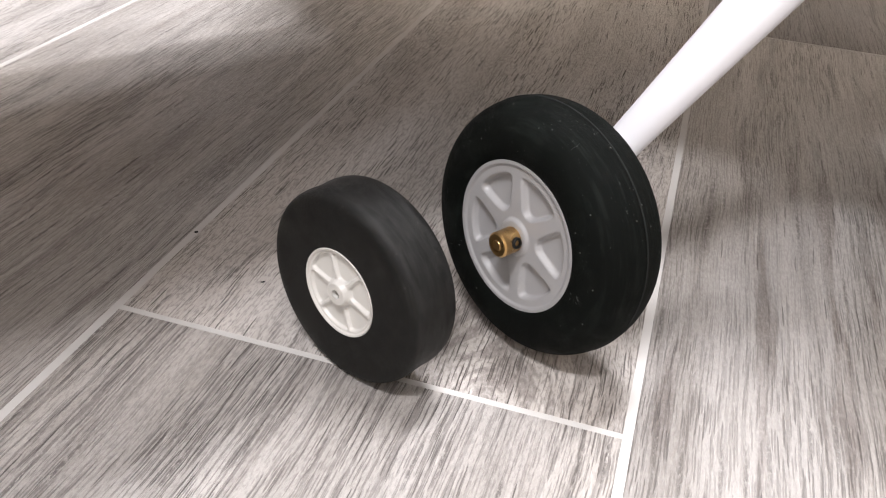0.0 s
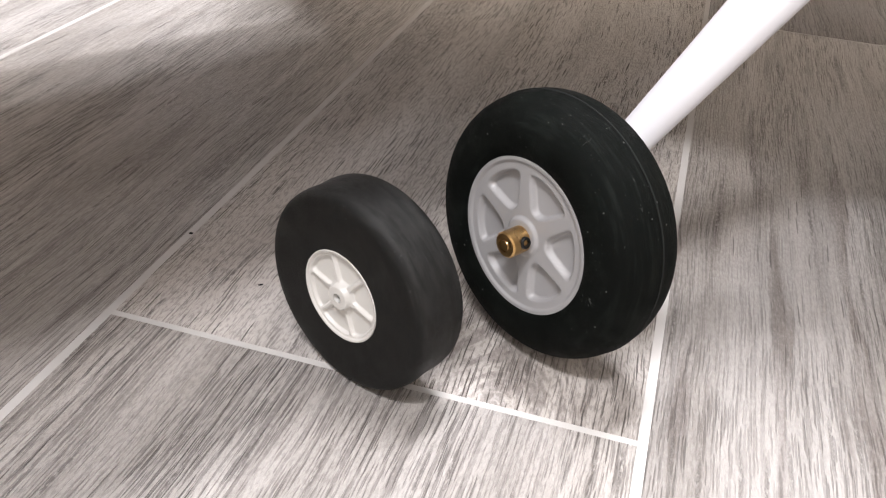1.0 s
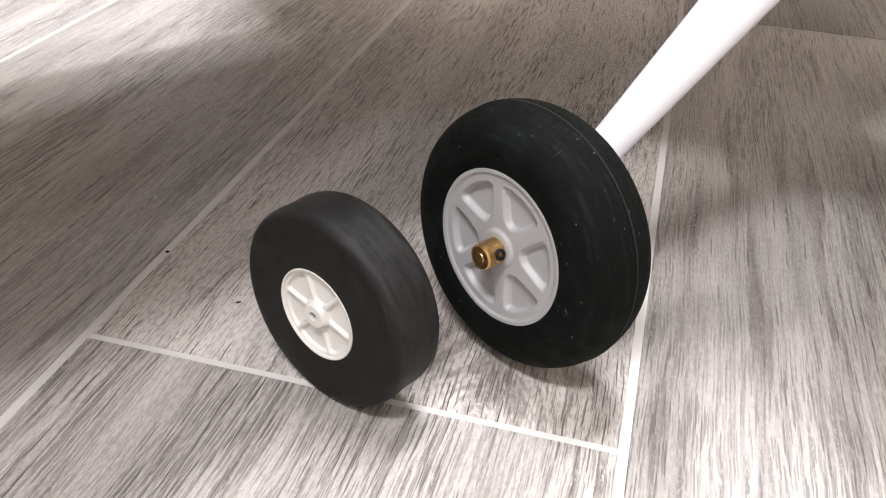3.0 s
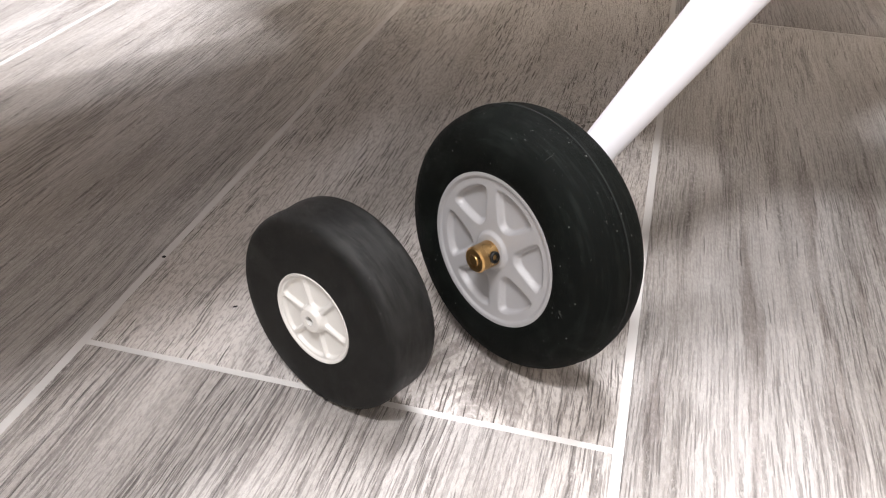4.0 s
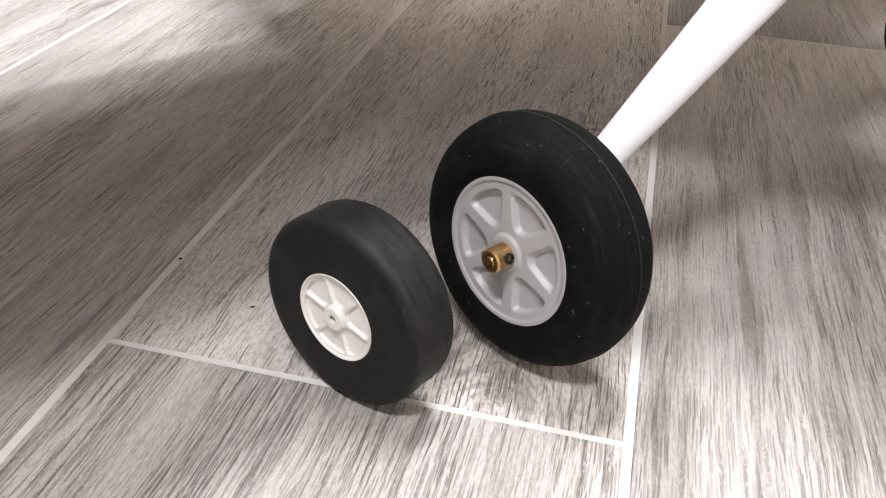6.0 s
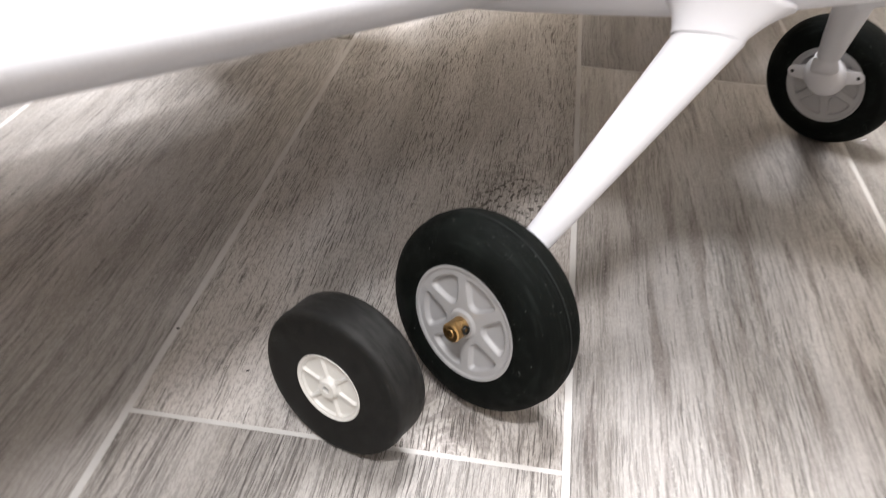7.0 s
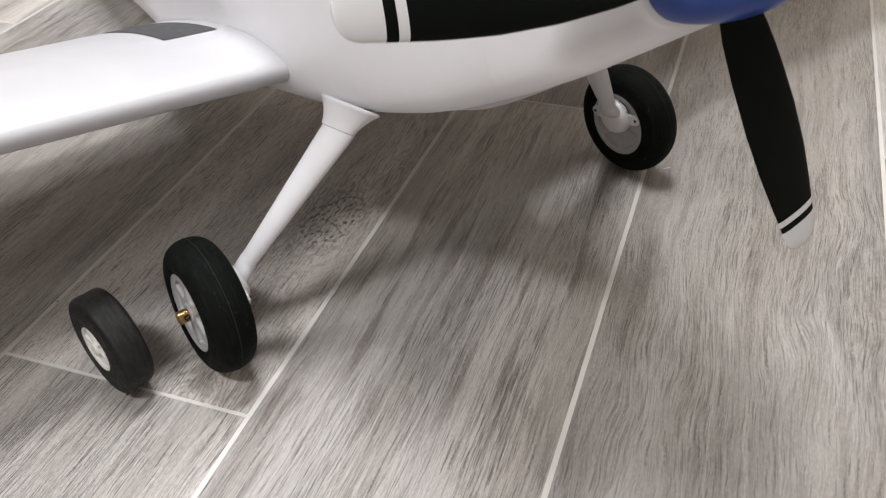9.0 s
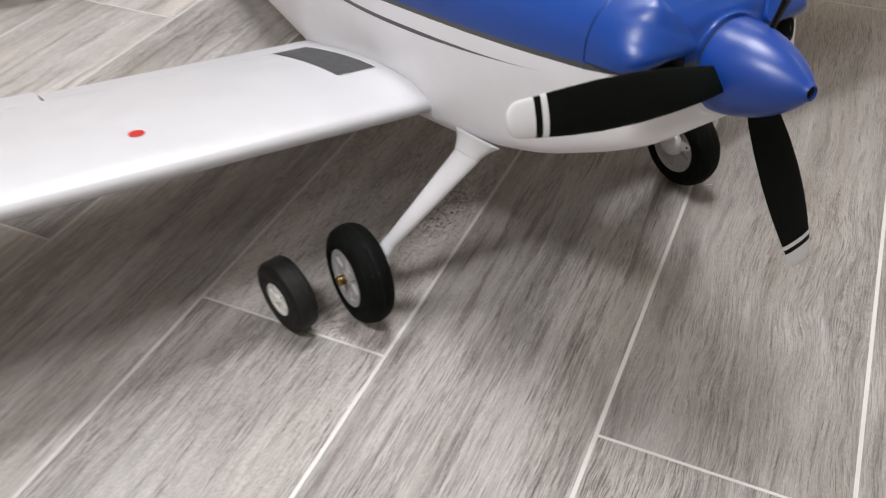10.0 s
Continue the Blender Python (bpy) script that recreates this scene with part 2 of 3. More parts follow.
def blade_paint():
    """Matt black blade with a white tip and one white and one black band beside it; x runs along the blade."""
    k = Nodes("black_blade_white_tip", 0.55, 0.0, 0.06)
    co = k.coords()
    r = k.axes(co)[0]
    black = k.mix(k.noise(co, 80, 3), (0.0020, 0.0029, 0.0023), (0.0036, 0.0048, 0.004))
    white = (0.60, 0.61, 0.63)
    col = k.mix(k.math("GREATER_THAN", r, 0.1692), black, white)
    col = k.mix(k.math("COMPARE", r, 0.1762, 0.0025), col, black)
    k.colour(col)
    k.bump(k.noise(co, 900, 3), 0.1, 0.0005)
    return k.mat


WOOD, GROUT = wood_tile(), grout()
WOOD_KNOTTY = wood_tile(((0.060, -0.245, 0.070, 0.5, 0.65), (0.050, -0.46, 0.062, 1.0, 0.0), (-0.085, -0.10, 0.06, 0.4, 0.0)))
WOOD_EDGE_KNOT = wood_tile(((0.093, -0.215, 0.06, 0.4, 0.0),))
FOAM_PAINT, BLADE = foam_paint(), blade_paint()
WHITE_FOAM = plain("white_foam_paint", (0.49, 0.495, 0.52), 0.36, grain=0.22, scale=520, vary=0.05)
WHITE_PLASTIC = plain("white_plastic", (0.60, 0.603, 0.63), 0.33, grain=0.05, vary=0.04)
IVORY = plain("ivory_nylon", (0.57, 0.565, 0.54), 0.35, grain=0.06, vary=0.07)
GREY_NYLON = plain("grey_nylon", (0.335, 0.335, 0.34), 0.42, grain=0.06, vary=0.05)
BLUE = plain("gloss_blue_plastic", (0.006, 0.042, 0.245), 0.33, spec=0.5, vary=0.08)
SEAM_SHADE_BLUE = plain("seam_shade_blue", (0.003, 0.016, 0.09), 0.6, spec=0.2)
BRASS = plain("brass", (0.52, 0.33, 0.14), 0.3, metal=1.0, vary=0.1)
STEEL = plain("blackened_steel", (0.05, 0.05, 0.05), 0.35, metal=1.0)
# near black for grit, and for shade painted into holes and gaps
DARK = plain("shade_and_grit_black", (0.012, 0.012, 0.013), 0.8)
WALKWAY = plain("dark_grey_walkway", (0.045, 0.047, 0.05), 0.65, grain=0.3, scale=2500, vary=0.2)
RED = plain("red_sticker", (0.44, 0.022, 0.02), 0.45, scale=9000, vary=0.45)
SEAM_GREY = plain("dusty_rubber", (0.012, 0.0135, 0.013), 0.8, spec=0.2)
TYRE_BLACK = rubber("black_rubber", (0.0020, 0.0028, 0.0023), 0.72, 1.3, 0.08)
TYRE_GREY = rubber("charcoal_foam_rubber", (0.0042, 0.0043, 0.0040), 0.55, 0.5, 0.21, 0.0362)
WALL_PAINT = plain("wall_paint", (0.72, 0.645, 0.56), 0.8, grain=0.1, scale=300)
CEILING_PAINT = plain("ceiling_paint", (0.74, 0.72, 0.69), 0.85, grain=0.1, scale=300)


# ---- mesh helpers ----
def finish(name, bm, material, smooth=True, angle=35):
    me = bpy.data.meshes.new(name)
    bmesh.ops.recalc_face_normals(bm, faces=bm.faces)
    for f in bm.faces:
        f.smooth = smooth
    if smooth:
        for e in bm.edges:
            if len(e.link_faces) == 2 and e.calc_face_angle(0) > radians(angle):
                e.smooth = False
    bm.to_mesh(me)
    bm.free()
    me.materials.append(material)
    return me


def part(name, bm, material, parent, label="", smooth=True, angle=35):
    """Links a bmesh as one mesh object under a thing or a part."""
    ob = new(name, finish(name, bm, material, smooth, angle))
    ob.parent = parent
    if label:
        tagged(ob, label)
    return ob


def rings_mesh(rings, close=True, cap_start=True, cap_end=True, bm=None):
    """Skins a list of rings of points, all of one length."""
    bm = bm or bmesh.new()
    rows = [[bm.verts.new(p) for p in ring] for ring in rings]
    n = len(rows[0])
    for r0, r1 in zip(rows, rows[1:]):
        for i in range(n if close else n - 1):
            j = (i + 1) % n
            bm.faces.new((r0[i], r0[j], r1[j], r1[i]))
    if cap_start:
        bm.faces.new(list(reversed(rows[0])))
    if cap_end:
        bm.faces.new(rows[-1])
    return bm


def lathe(profile, steps=64, bm=None):
    """Turns a profile of (radius, along) about the x axis; it closes on the axis where the radius is 0."""
    bm = bm or bmesh.new()
    rows = []
    for r, x in profile:
        if r < 1e-6:
            rows.append([bm.verts.new((x, 0, 0))])
        else:
            rows.append([bm.verts.new((x, r * math.cos(2 * math.pi * i / steps), r * math.sin(2 * math.pi * i / steps))) for i in range(steps)])
    for r0, r1 in zip(rows, rows[1:]):
        for i in range(steps):
            j = (i + 1) % steps
            if len(r0) == 1 and len(r1) == 1:
                continue
            if len(r0) == 1:
                bm.faces.new((r0[0], r1[i], r1[j]))
            elif len(r1) == 1:
                bm.faces.new((r0[i], r0[j], r1[0]))
            else:
                bm.faces.new((r0[i], r0[j], r1[j], r1[i]))
    return bm


def box(bm, x0, x1, y0, y1, z0, z1, bevel=0.0):
    m = Matrix.Translation(((x0 + x1) / 2, (y0 + y1) / 2, (z0 + z1) / 2)) @ Matrix.Diagonal((x1 - x0, y1 - y0, z1 - z0, 1))
    got = bmesh.ops.create_cube(bm, size=1, matrix=m)
    if bevel:
        edges = {e for v in got["verts"] for e in v.link_edges}
        bmesh.ops.bevel(bm, geom=list(edges), offset=bevel, segments=2, profile=0.5, affect="EDGES")
    return bm


def step(t):
    t = min(1.0, max(0.0, t))
    return t * t * (3 - 2 * t)


def between(table, x):
    """Smooth look-up in rows (x, values...)."""
    if x <= table[0][0]:
        return table[0][1:]
    for p, q in zip(table, table[1:]):
        if x <= q[0]:
            f = (x - p[0]) / (q[0] - p[0])
            return tuple(a + (b - a) * f for a, b in zip(p[1:], q[1:]))
    return table[-1][1:]


# ---- room ----
ROOM = (-3.4, 3.4, -3.4, 3.68)
PITCH_X, PITCH_Y, GAP, END_GAP = 0.2, 0.92, 0.0034, 0.0026
floor = new("floor")
tagged(floor, "grey wood-look plank tiles with pale grout", "floor", kind="structure")
bm = bmesh.new()
box(bm, ROOM[0] - 0.12, ROOM[1] + 0.12, ROOM[2] - 0.12, ROOM[3] + 0.12, -0.05, -0.00025)
part("grout_bed", bm, GROUT, floor, "pale grey grout", smooth=False)


def wall(name, x0, x1, y0, y1):
    bm = bmesh.new()
    box(bm, x0, x1, y0, y1, 0.0, 2.5)
    ob = new(name, finish(name, bm, WALL_PAINT, False))
    tagged(ob, "plain pale painted wall", "wall", kind="structure")


wall("wall_north", ROOM[0], ROOM[1], ROOM[3], ROOM[3] + 0.12)
wall("wall_south", ROOM[0], ROOM[1], ROOM[2] - 0.12, ROOM[2])
wall("wall_west", ROOM[0] - 0.12, ROOM[0], ROOM[2] - 0.12, ROOM[3] + 0.12)
wall("wall_east", ROOM[1], ROOM[1] + 0.12, ROOM[2] - 0.12, ROOM[3] + 0.12)
bm = bmesh.new()
box(bm, ROOM[0] - 0.12, ROOM[1] + 0.12, ROOM[2] - 0.12, ROOM[3] + 0.12, 2.5, 2.6)
tagged(new("ceiling", finish("ceiling", bm, CEILING_PAINT, False)), "plain white ceiling", "ceiling", kind="structure")


# ---- wheels ----
def wheel_face(outer, bore, boss, pocket_in, pocket_out, spoke, depth, lift, spokes=6, rows=60, steps=216, turn=0.0):
    """The moulded face of a hub: rounded pockets between the spokes, a raised boss and lip. x is the axle, outward plus."""
    bm = bmesh.new()
    grid = []
    for i in range(rows + 1):
        r = bore + (outer - bore) * i / rows
        ring = []
        for j in range(steps):
            th = 2 * math.pi * j / steps
            rel = (th + turn) % (2 * math.pi / spokes)
            rel = min(rel, 2 * math.pi / spokes - rel)
            across = r * math.sin(rel) - spoke * (0.75 + 0.5 * (pocket_out - r) / pocket_out)
            d = [r - pocket_in, pocket_out - r, across]
            s = 0.0010 * outer / 0.028
            d = -s * math.log(sum(math.exp(-v / s) for v in d))
            x = -depth * step((d + 0.0003) / (0.0012 * outer / 0.028))
            x += lift * step((boss - r) / 0.0012 + 0.5)
            x += 0.0007 * step((r - outer * 0.93) / 0.0007)
            ring.append((x, r * math.cos(th), r * math.sin(th)))
        grid.append(ring)
    rings = [[(-0.009, p[1], p[2]) for p in grid[0]]] + grid
    rings += [[(g[0] - 0.0006, g[1] * 1.012, g[2] * 1.012) for g in grid[-1]], [(g[0] - 0.006, g[1] * 1.012, g[2] * 1.012) for g in grid[-1]]]
    return rings_mesh(rings, cap_start=True, cap_end=False, bm=bm)


def round_profile(radius, width, hub_r, waist, power, back=25.0):
    """Tyre section as (radius, along), from the outer bead over the tread to the inner bead; waist is the radius of the widest place."""
    pts = []
    n = 36
    low = math.sin(radians(back))
    for i in range(n + 1):
        th = radians(-back + (180 + 2 * back) * i / n)
        c, s = math.cos(th), math.sin(th)
        x = width / 2 * math.copysign(abs(c) ** (2 / power), c)
        r = waist + (radius - waist) * s ** (2 / power) if s > 0 else waist + (waist - hub_r) * s / low
        pts.append((r, x))
    return [(hub_r - 0.002, pts[0][1] - 0.003)] + pts + [(hub_r - 0.002, pts[-1][1] + 0.003)]


def grooved(pts):
    """Adds two shallow wear steps round the tread."""
    out = []
    for r, x in pts:
        tread_band = 0.0003 if abs(x) < 0.0035 else 0.0
        out.append((r - tread_band if r > 0.03 else r, x))
    return out


MAIN_R, MAIN_W, MAIN_HUB = 0.0478, 0.032, 0.028
main_face = finish("hub", wheel_face(MAIN_HUB, 0.0022, 0.0068, 0.0100, 0.0232, 0.0031, 0.0024, 0.0012), GREY_NYLON, angle=60)
main_tyre = finish("tyre", lathe(round_profile(MAIN_R, MAIN_W, MAIN_HUB + 0.0002, 0.0335, 2.25), 96), TYRE_BLACK, angle=50)
spare_face = finish("hub", wheel_face(0.0165, 0.0017, 0.0046, 0.0050, 0.0146, 0.0008, 0.0013, 0.0018, turn=0.2), IVORY, angle=60)
spare_tyre = finish("tyre", lathe(grooved(round_profile(0.0362, 0.0226, 0.0167, 0.0215, 5.4, 12.0)), 96), TYRE_GREY, angle=50)


def hub_pair(parent, face, offset):
    """Front and back faces of a hub and the drum between them, under a wheel."""
    for s in (1, -1):
        ob = new("hub_face", face)
        ob.parent = parent
        ob.matrix_local = pose(s * offset, 0, 0, 0, 0, 0 if s > 0 else 180)


spare = new("spare_wheel")
tagged(spare, "small loose charcoal foam wheel with a white plastic hub", "wheel")
spare.matrix_world = pose(-0.1042 + 0.0108 * 0.4226, -0.0052 + 0.0108 * 0.9063, 0.0362, 0, 0, -115)
ob = new("tyre", spare_tyre)
ob.parent = spare
tagged(ob, "charcoal foam rubber tyre, slightly scuffed")
hub_pair(spare, spare_face, 0.0108)


# ---- model airplane ----
plane = new("model_airplane")
tagged(plane, "white and blue foam model airplane with a three-blade propeller", "model airplane")
plane.matrix_world = pose(0.0664, 0.2108, 0.0, 0, -11, -33.9)

# body sections: along, half width, bottom, top, squareness
BODY = [
    (-1.02, 0.010, 0.214, 0.262, 2.2),
    (-0.80, 0.030, 0.188, 0.290, 2.4),
    (-0.60, 0.048, 0.167, 0.312, 2.6),
    (-0.45, 0.066, 0.153, 0.325, 2.8),
    (-0.34, 0.082, 0.146, 0.333, 3.0),
    (-0.24, 0.097, 0.142, 0.338, 3.0),
    (-0.10, 0.105, 0.145, 0.338, 3.0),
    (0.00, 0.105, 0.1495, 0.331, 3.0),
    (0.05, 0.104, 0.1535, 0.325, 3.0),
    (0.10, 0.102, 0.161, 0.321, 3.0),
    (0.15, 0.098, 0.172, 0.317, 3.0),
    (0.2079, 0.091, 0.1914, 0.312, 3.0),
]
COWL = [
    (0.2080, 0.091, 0.1915, 0.312, 3.0),
    (0.225, 0.0862, 0.198, 0.3065, 3.0),
    (0.238, 0.080, 0.2035, 0.2968, 2.9),
    (0.2435, 0.0745, 0.207, 0.2912, 2.8),
    (0.2468, 0.066, 0.2095, 0.2880, 2.6),
    (0.2488, 0.053, 0.2125, 0.2855, 2.3),
    (0.2505, 0.041, 0.2140, 0.2845, 1.2),
    (0.2522, 0.0358, 0.2145, 0.2845, 0.6),
]


def section(a, hw, lo, hi, n, steps=72):
    ring = []
    mid, hh = (lo + hi) / 2, (hi - lo) / 2
    for i in range(steps):
        th = 2 * math.pi * i / steps
        c, s = math.cos(th), math.sin(th)
        e = n if s > 0 else n + 3.3 * min(1.0, max(0.0, (n - 1.0) / 1.6))
        e = max(e, 2.0)
        ring.append((a, hw * math.copysign(abs(c) ** (2 / e), c), mid + hh * math.copysign(abs(s) ** (2 / e), s)))
    return ring


def dense(table, pieces):
    """Catmull-Rom refinement of the section table."""
    out = []
    for i in range(len(table) - 1):
        p0, p1, p2, p3 = (table[max(0, min(len(table) - 1, i + k))] for k in (-1, 0, 1, 2))
        for s in range(pieces):
            t = s / pieces
            out.append(tuple(0.5 * (2 * b + (c - a) * t + (2 * a - 5 * b + 4 * c - d) * t * t + (3 * b - a - 3 * c + d) * t ** 3) for a, b, c, d in zip(p0, p1, p2, p3)))
    return out + [table[-1]]


part("fuselage", rings_mesh([section(*row) for row in dense(BODY, 5)]), FOAM_PAINT, plane, "white foam fuselage with a blue top and charcoal pinstripes", angle=60)
# raised dark strips paint the shade in the seam of the hatch
ring = [p for p in section(0.2079, 0.0912, 0.1913, 0.3122, 3.0, 144) if p[2] > 0.2655]
for s in (-1, 1):
    edge = sorted((p for p in ring if p[1] * s > 0.055), key=lambda p: p[2])
    rows = []
    for i, p in enumerate(edge):
        w = 0.00055 * min(1.0, (len(edge) - 1 - i) / 10) + 0.00005
        rows.append([(p[0] - w, p[1], p[2]), (p[0], p[1] + s * 0.0002, p[2] + 0.0001), (p[0] + w, p[1], p[2])])
    part("seam_shade", rings_mesh(rows, close=False, cap_start=False, cap_end=False), SEAM_SHADE_BLUE, plane, "thin dark strip painting the shaded seam round the blue hatch")
bm = rings_mesh([section(*row, 144) for row in dense(COWL, 6)])
holes = []
for f in bm.faces:
    c = f.calc_center_median()
    if c.x > 0.2440 and abs(abs(c.y) - 0.053) < 0.0128 and abs(c.z - 0.2565) < 0.0095 and len(f.verts) == 4:
        holes.append(f)
bmesh.ops.delete(bm, geom=holes, context="FACES")
part("cowling", bm, FOAM_PAINT, plane, "blue and white nose cowling", angle=70)

# hooded air inlets beside the spinner, and the cooling outlet lip below
HOOD_RIM = [
    (0.2410, 0.0815, 0.2630), (0.2480, 0.0755, 0.2655), (0.2525, 0.0650, 0.2685), (0.2545, 0.0520, 0.2702), (0.2552, 0.0400, 0.2702),
    (0.2550, 0.0340, 0.2712), (0.2540, 0.0322, 0.2735), (0.2520, 0.0335, 0.2772), (0.2490, 0.0392, 0.2868), (0.2450, 0.0444, 0.2958), (0.2395, 0.0471, 0.3018),
]


def hood(side):
    """A cheek of the cowling that ends in a thin forward lip over its inlet."""
    rim = dense(HOOD_RIM, 4)
    n = len(rim)
    row = COWL[0][1:]
    mid, hh = (row[1] + row[2]) / 2, (row[2] - row[1]) / 2
    columns = []
    for i, (a, y, u) in enumerate(rim):
        f = i / (n - 1)
        th = 0.13 + 0.91 * f
        back = Vector((0.2086, row[0] * math.cos(th) ** (2 / 3), mid + hh * math.sin(th) ** (2 / 3)))
        back.y -= 0.0002
        back.z -= 0.0002
        tip = Vector((a, y, u))
        bulge = Vector((back.x * 0.45 + a * 0.55, back.y * 0.975 + y * 0.025, back.z * 0.965 + u * 0.035))
        front = Vector((a + 0.0015, back.y * 0.84 + y * 0.16, max(u + 0.003, back.z * 0.76 + u * 0.24)))
        col = [back * (1 - t) ** 3 + bulge * 3 * t * (1 - t) ** 2 + front * 3 * t * t * (1 - t) + tip * t ** 3 for t in (k / 16 for k in range(17))]
        col += [tip + Vector((-0.0006, 0.0004 * (0.06 - y) / 0.03, -0.0010)), tip + Vector((-0.010, -0.0012, -0.0012))]
        columns.append([(p.x, side * p.y, p.z) for p in col])
    return rings_mesh(columns, close=False, cap_start=False, cap_end=False)


for side in (-1, 1):
    part("inlet_hood", hood(side), FOAM_PAINT, plane, "blue cheek over a cooling inlet", angle=50)
    # inlet lining coloured near black in place of the shade inside
    rows = []
    for x, k in ((0.2380, 0.84), (0.2465, 0.92), (0.2486, 0.98), (0.2478, 1.0)):
        ring = []
        for i in range(28):
            th = 2 * math.pi * i / 28
            c, sn = math.cos(th), math.sin(th)
            ring.append((x, side * (0.0530 + 0.0140 * k * math.copysign(abs(c) ** 0.6, c)), 0.2565 + 0.0105 * k * math.copysign(abs(sn) ** 0.6, sn)))
        rows.append(ring)
    part("inlet_mouth", rings_mesh(rows, cap_start=True, cap_end=False), DARK, plane, "cooling inlet with its shaded inside coloured near black")
rows = []
for i in range(13):
    a = 0.206 - 0.098 * i / 12
    base = between([(r[0], r[2]) for r in BODY], a)[0]
    deep = 0.0085 * step(i / 8)
    rows.append([(a, 0.064 * math.cos(t) * (0.8 + 0.2 * step(i / 8)), base + 0.012 - (0.012 + deep) * abs(math.sin(t)) ** 0.35) for t in (math.pi * (0.02 + 0.96 * j / 24) for j in range(25))])
part("outlet_lip", rings_mesh(rows, close=False, cap_start=False, cap_end=False), WHITE_FOAM, plane, "shallow white cooling outlet lip", angle=70)

# wing
CHORD, LE_A, LE_U, DIHEDRAL, INCIDENCE = 0.328, 0.0091, 0.1815, 0.0779, 0.0465


def foil(x, side):
    """Height of the upper (+1) or lower (-1) surface at the chord fraction x, for a chord of 1."""
    t = 0.1215
    yt = 5 * t * (0.2969 * math.sqrt(max(x, 0)) - 0.126 * x - 0.3516 * x ** 2 + 0.2843 * x ** 3 - 0.1015 * x ** 4)
    m, p = 0.0107, 0.3
    yc = m / p ** 2 * (2 * p * x - x * x) if x < p else m / (1 - p) ** 2 * (1 - 2 * p + 2 * p * x - x * x)
    return yc + side * yt


def wing_point(x, side, y, lift=0.0):
    """A point of the wing's skin; y is the signed span station."""
    h = foil(x, side) * CHORD + lift
    return (LE_A - x * CHORD * math.cos(INCIDENCE) + h * math.sin(INCIDENCE), y, LE_U + DIHEDRAL * (abs(y) - 0.1) - x * CHORD * math.sin(INCIDENCE) + h)


def wing_ring(x0, x1, y, squeeze=1.0, n=26, droop=0.0):
    xs = [x0 + (x1 - x0) * (1 - math.cos(math.pi * i / n)) / 2 if x0 == 0 else x0 + (x1 - x0) * i / n for i in range(n + 1)]
    ring = [wing_point(x, 1, y) for x in reversed(xs)] + [wing_point(x, -1, y) for x in (xs[1:] if x0 == 0 else xs)]
    if droop:
        hinge = wing_point(x0, -1, y)
        ring = [(p[0], p[1], p[2] + droop * (hinge[0] - p[0])) for p in ring]
    if squeeze != 1.0:
        mid = wing_point(0.4, 1, y)[2] * 0.5 + wing_point(0.4, -1, y)[2] * 0.5
        ca = LE_A - 0.45 * CHORD
        ring = [(ca + (p[0] - ca) * (0.55 + 0.45 * squeeze), p[1], mid + (p[2] - mid) * squeeze) for p in ring]
    return ring


def wing_piece(x0, x1, stations, droop=0.0):
    return rings_mesh([wing_ring(x0, x1, y, s, droop=droop) for y, s in stations])


SPAN = 0.80
for side in (-1, 1):
    tips = [(side * (SPAN - 0.03 + 0.03 * math.sin(k)), math.cos(k)) for k in (0.0, 0.4, 0.8, 1.15, 1.45)]
    part("wing", wing_piece(0.0, 0.775, [(side * 0.07, 1), (side * 0.3, 1), (side * 0.55, 1)] + tips), WHITE_FOAM, plane, "smooth white foam wing", angle=45)
    part("flap", wing_piece(0.7765, 0.998, [(side * 0.070, 1), (side * 0.2, 1), (side * 0.3865, 1)]), WHITE_FOAM, plane, angle=45)
    part("aileron", wing_piece(0.7775, 0.998, [(side * 0.3895, 1), (side * 0.5, 1), (side * 0.755, 1)], droop=0.05), WHITE_FOAM, plane, angle=45)

# black anti-slip strip on the wing root
for side in (-1, 1):
    xs = [0.2414 + 0.52 * i / 20 for i in range(21)]
    bm = bmesh.new()
    rows = [[bm.verts.new(wing_point(x, 1, side * y, 0.0004)) for y in (0.1155, 0.135, 0.1543)] for x in xs]
    for r0, r1 in zip(rows, rows[1:]):
        for i in range(2):
            bm.faces.new((r0[i], r0[i + 1], r1[i + 1], r1[i]))
    part("walkway", bm, WALKWAY, plane, "dark grey anti-slip walkway strip")

# round red sticker on each wing
for side in (-1, 1):
    bm = bmesh.new()
    mid = bm.verts.new(wing_point(0.158, 1, side * 0.3445, 0.0008))
    ring = [bm.verts.new(wing_point(0.158 + 0.0066 * math.cos(2 * math.pi * i / 32) / CHORD, 1, side * 0.3445 + 0.0066 * math.sin(2 * math.pi * i / 32), 0.0004)) for i in range(32)]
    for i in range(32):
        bm.faces.new((mid, ring[i], ring[(i + 1) % 32]))
    part("sticker", bm, RED, plane, "small round red sticker")


# landing gear
def leg_ring(c, chord, thick, across, n=20):
    """A streamlined ring round the point c; chord lies along the body, thickness along 'across'."""
    ring = []
    for i in range(n):
        th = 2 * math.pi * i / n
        ring.append(Vector(c) + Vector((1, 0, 0)) * chord / 2 * math.cos(th) + Vector(across).normalized() * thick / 2 * math.sin(th))
    return ring


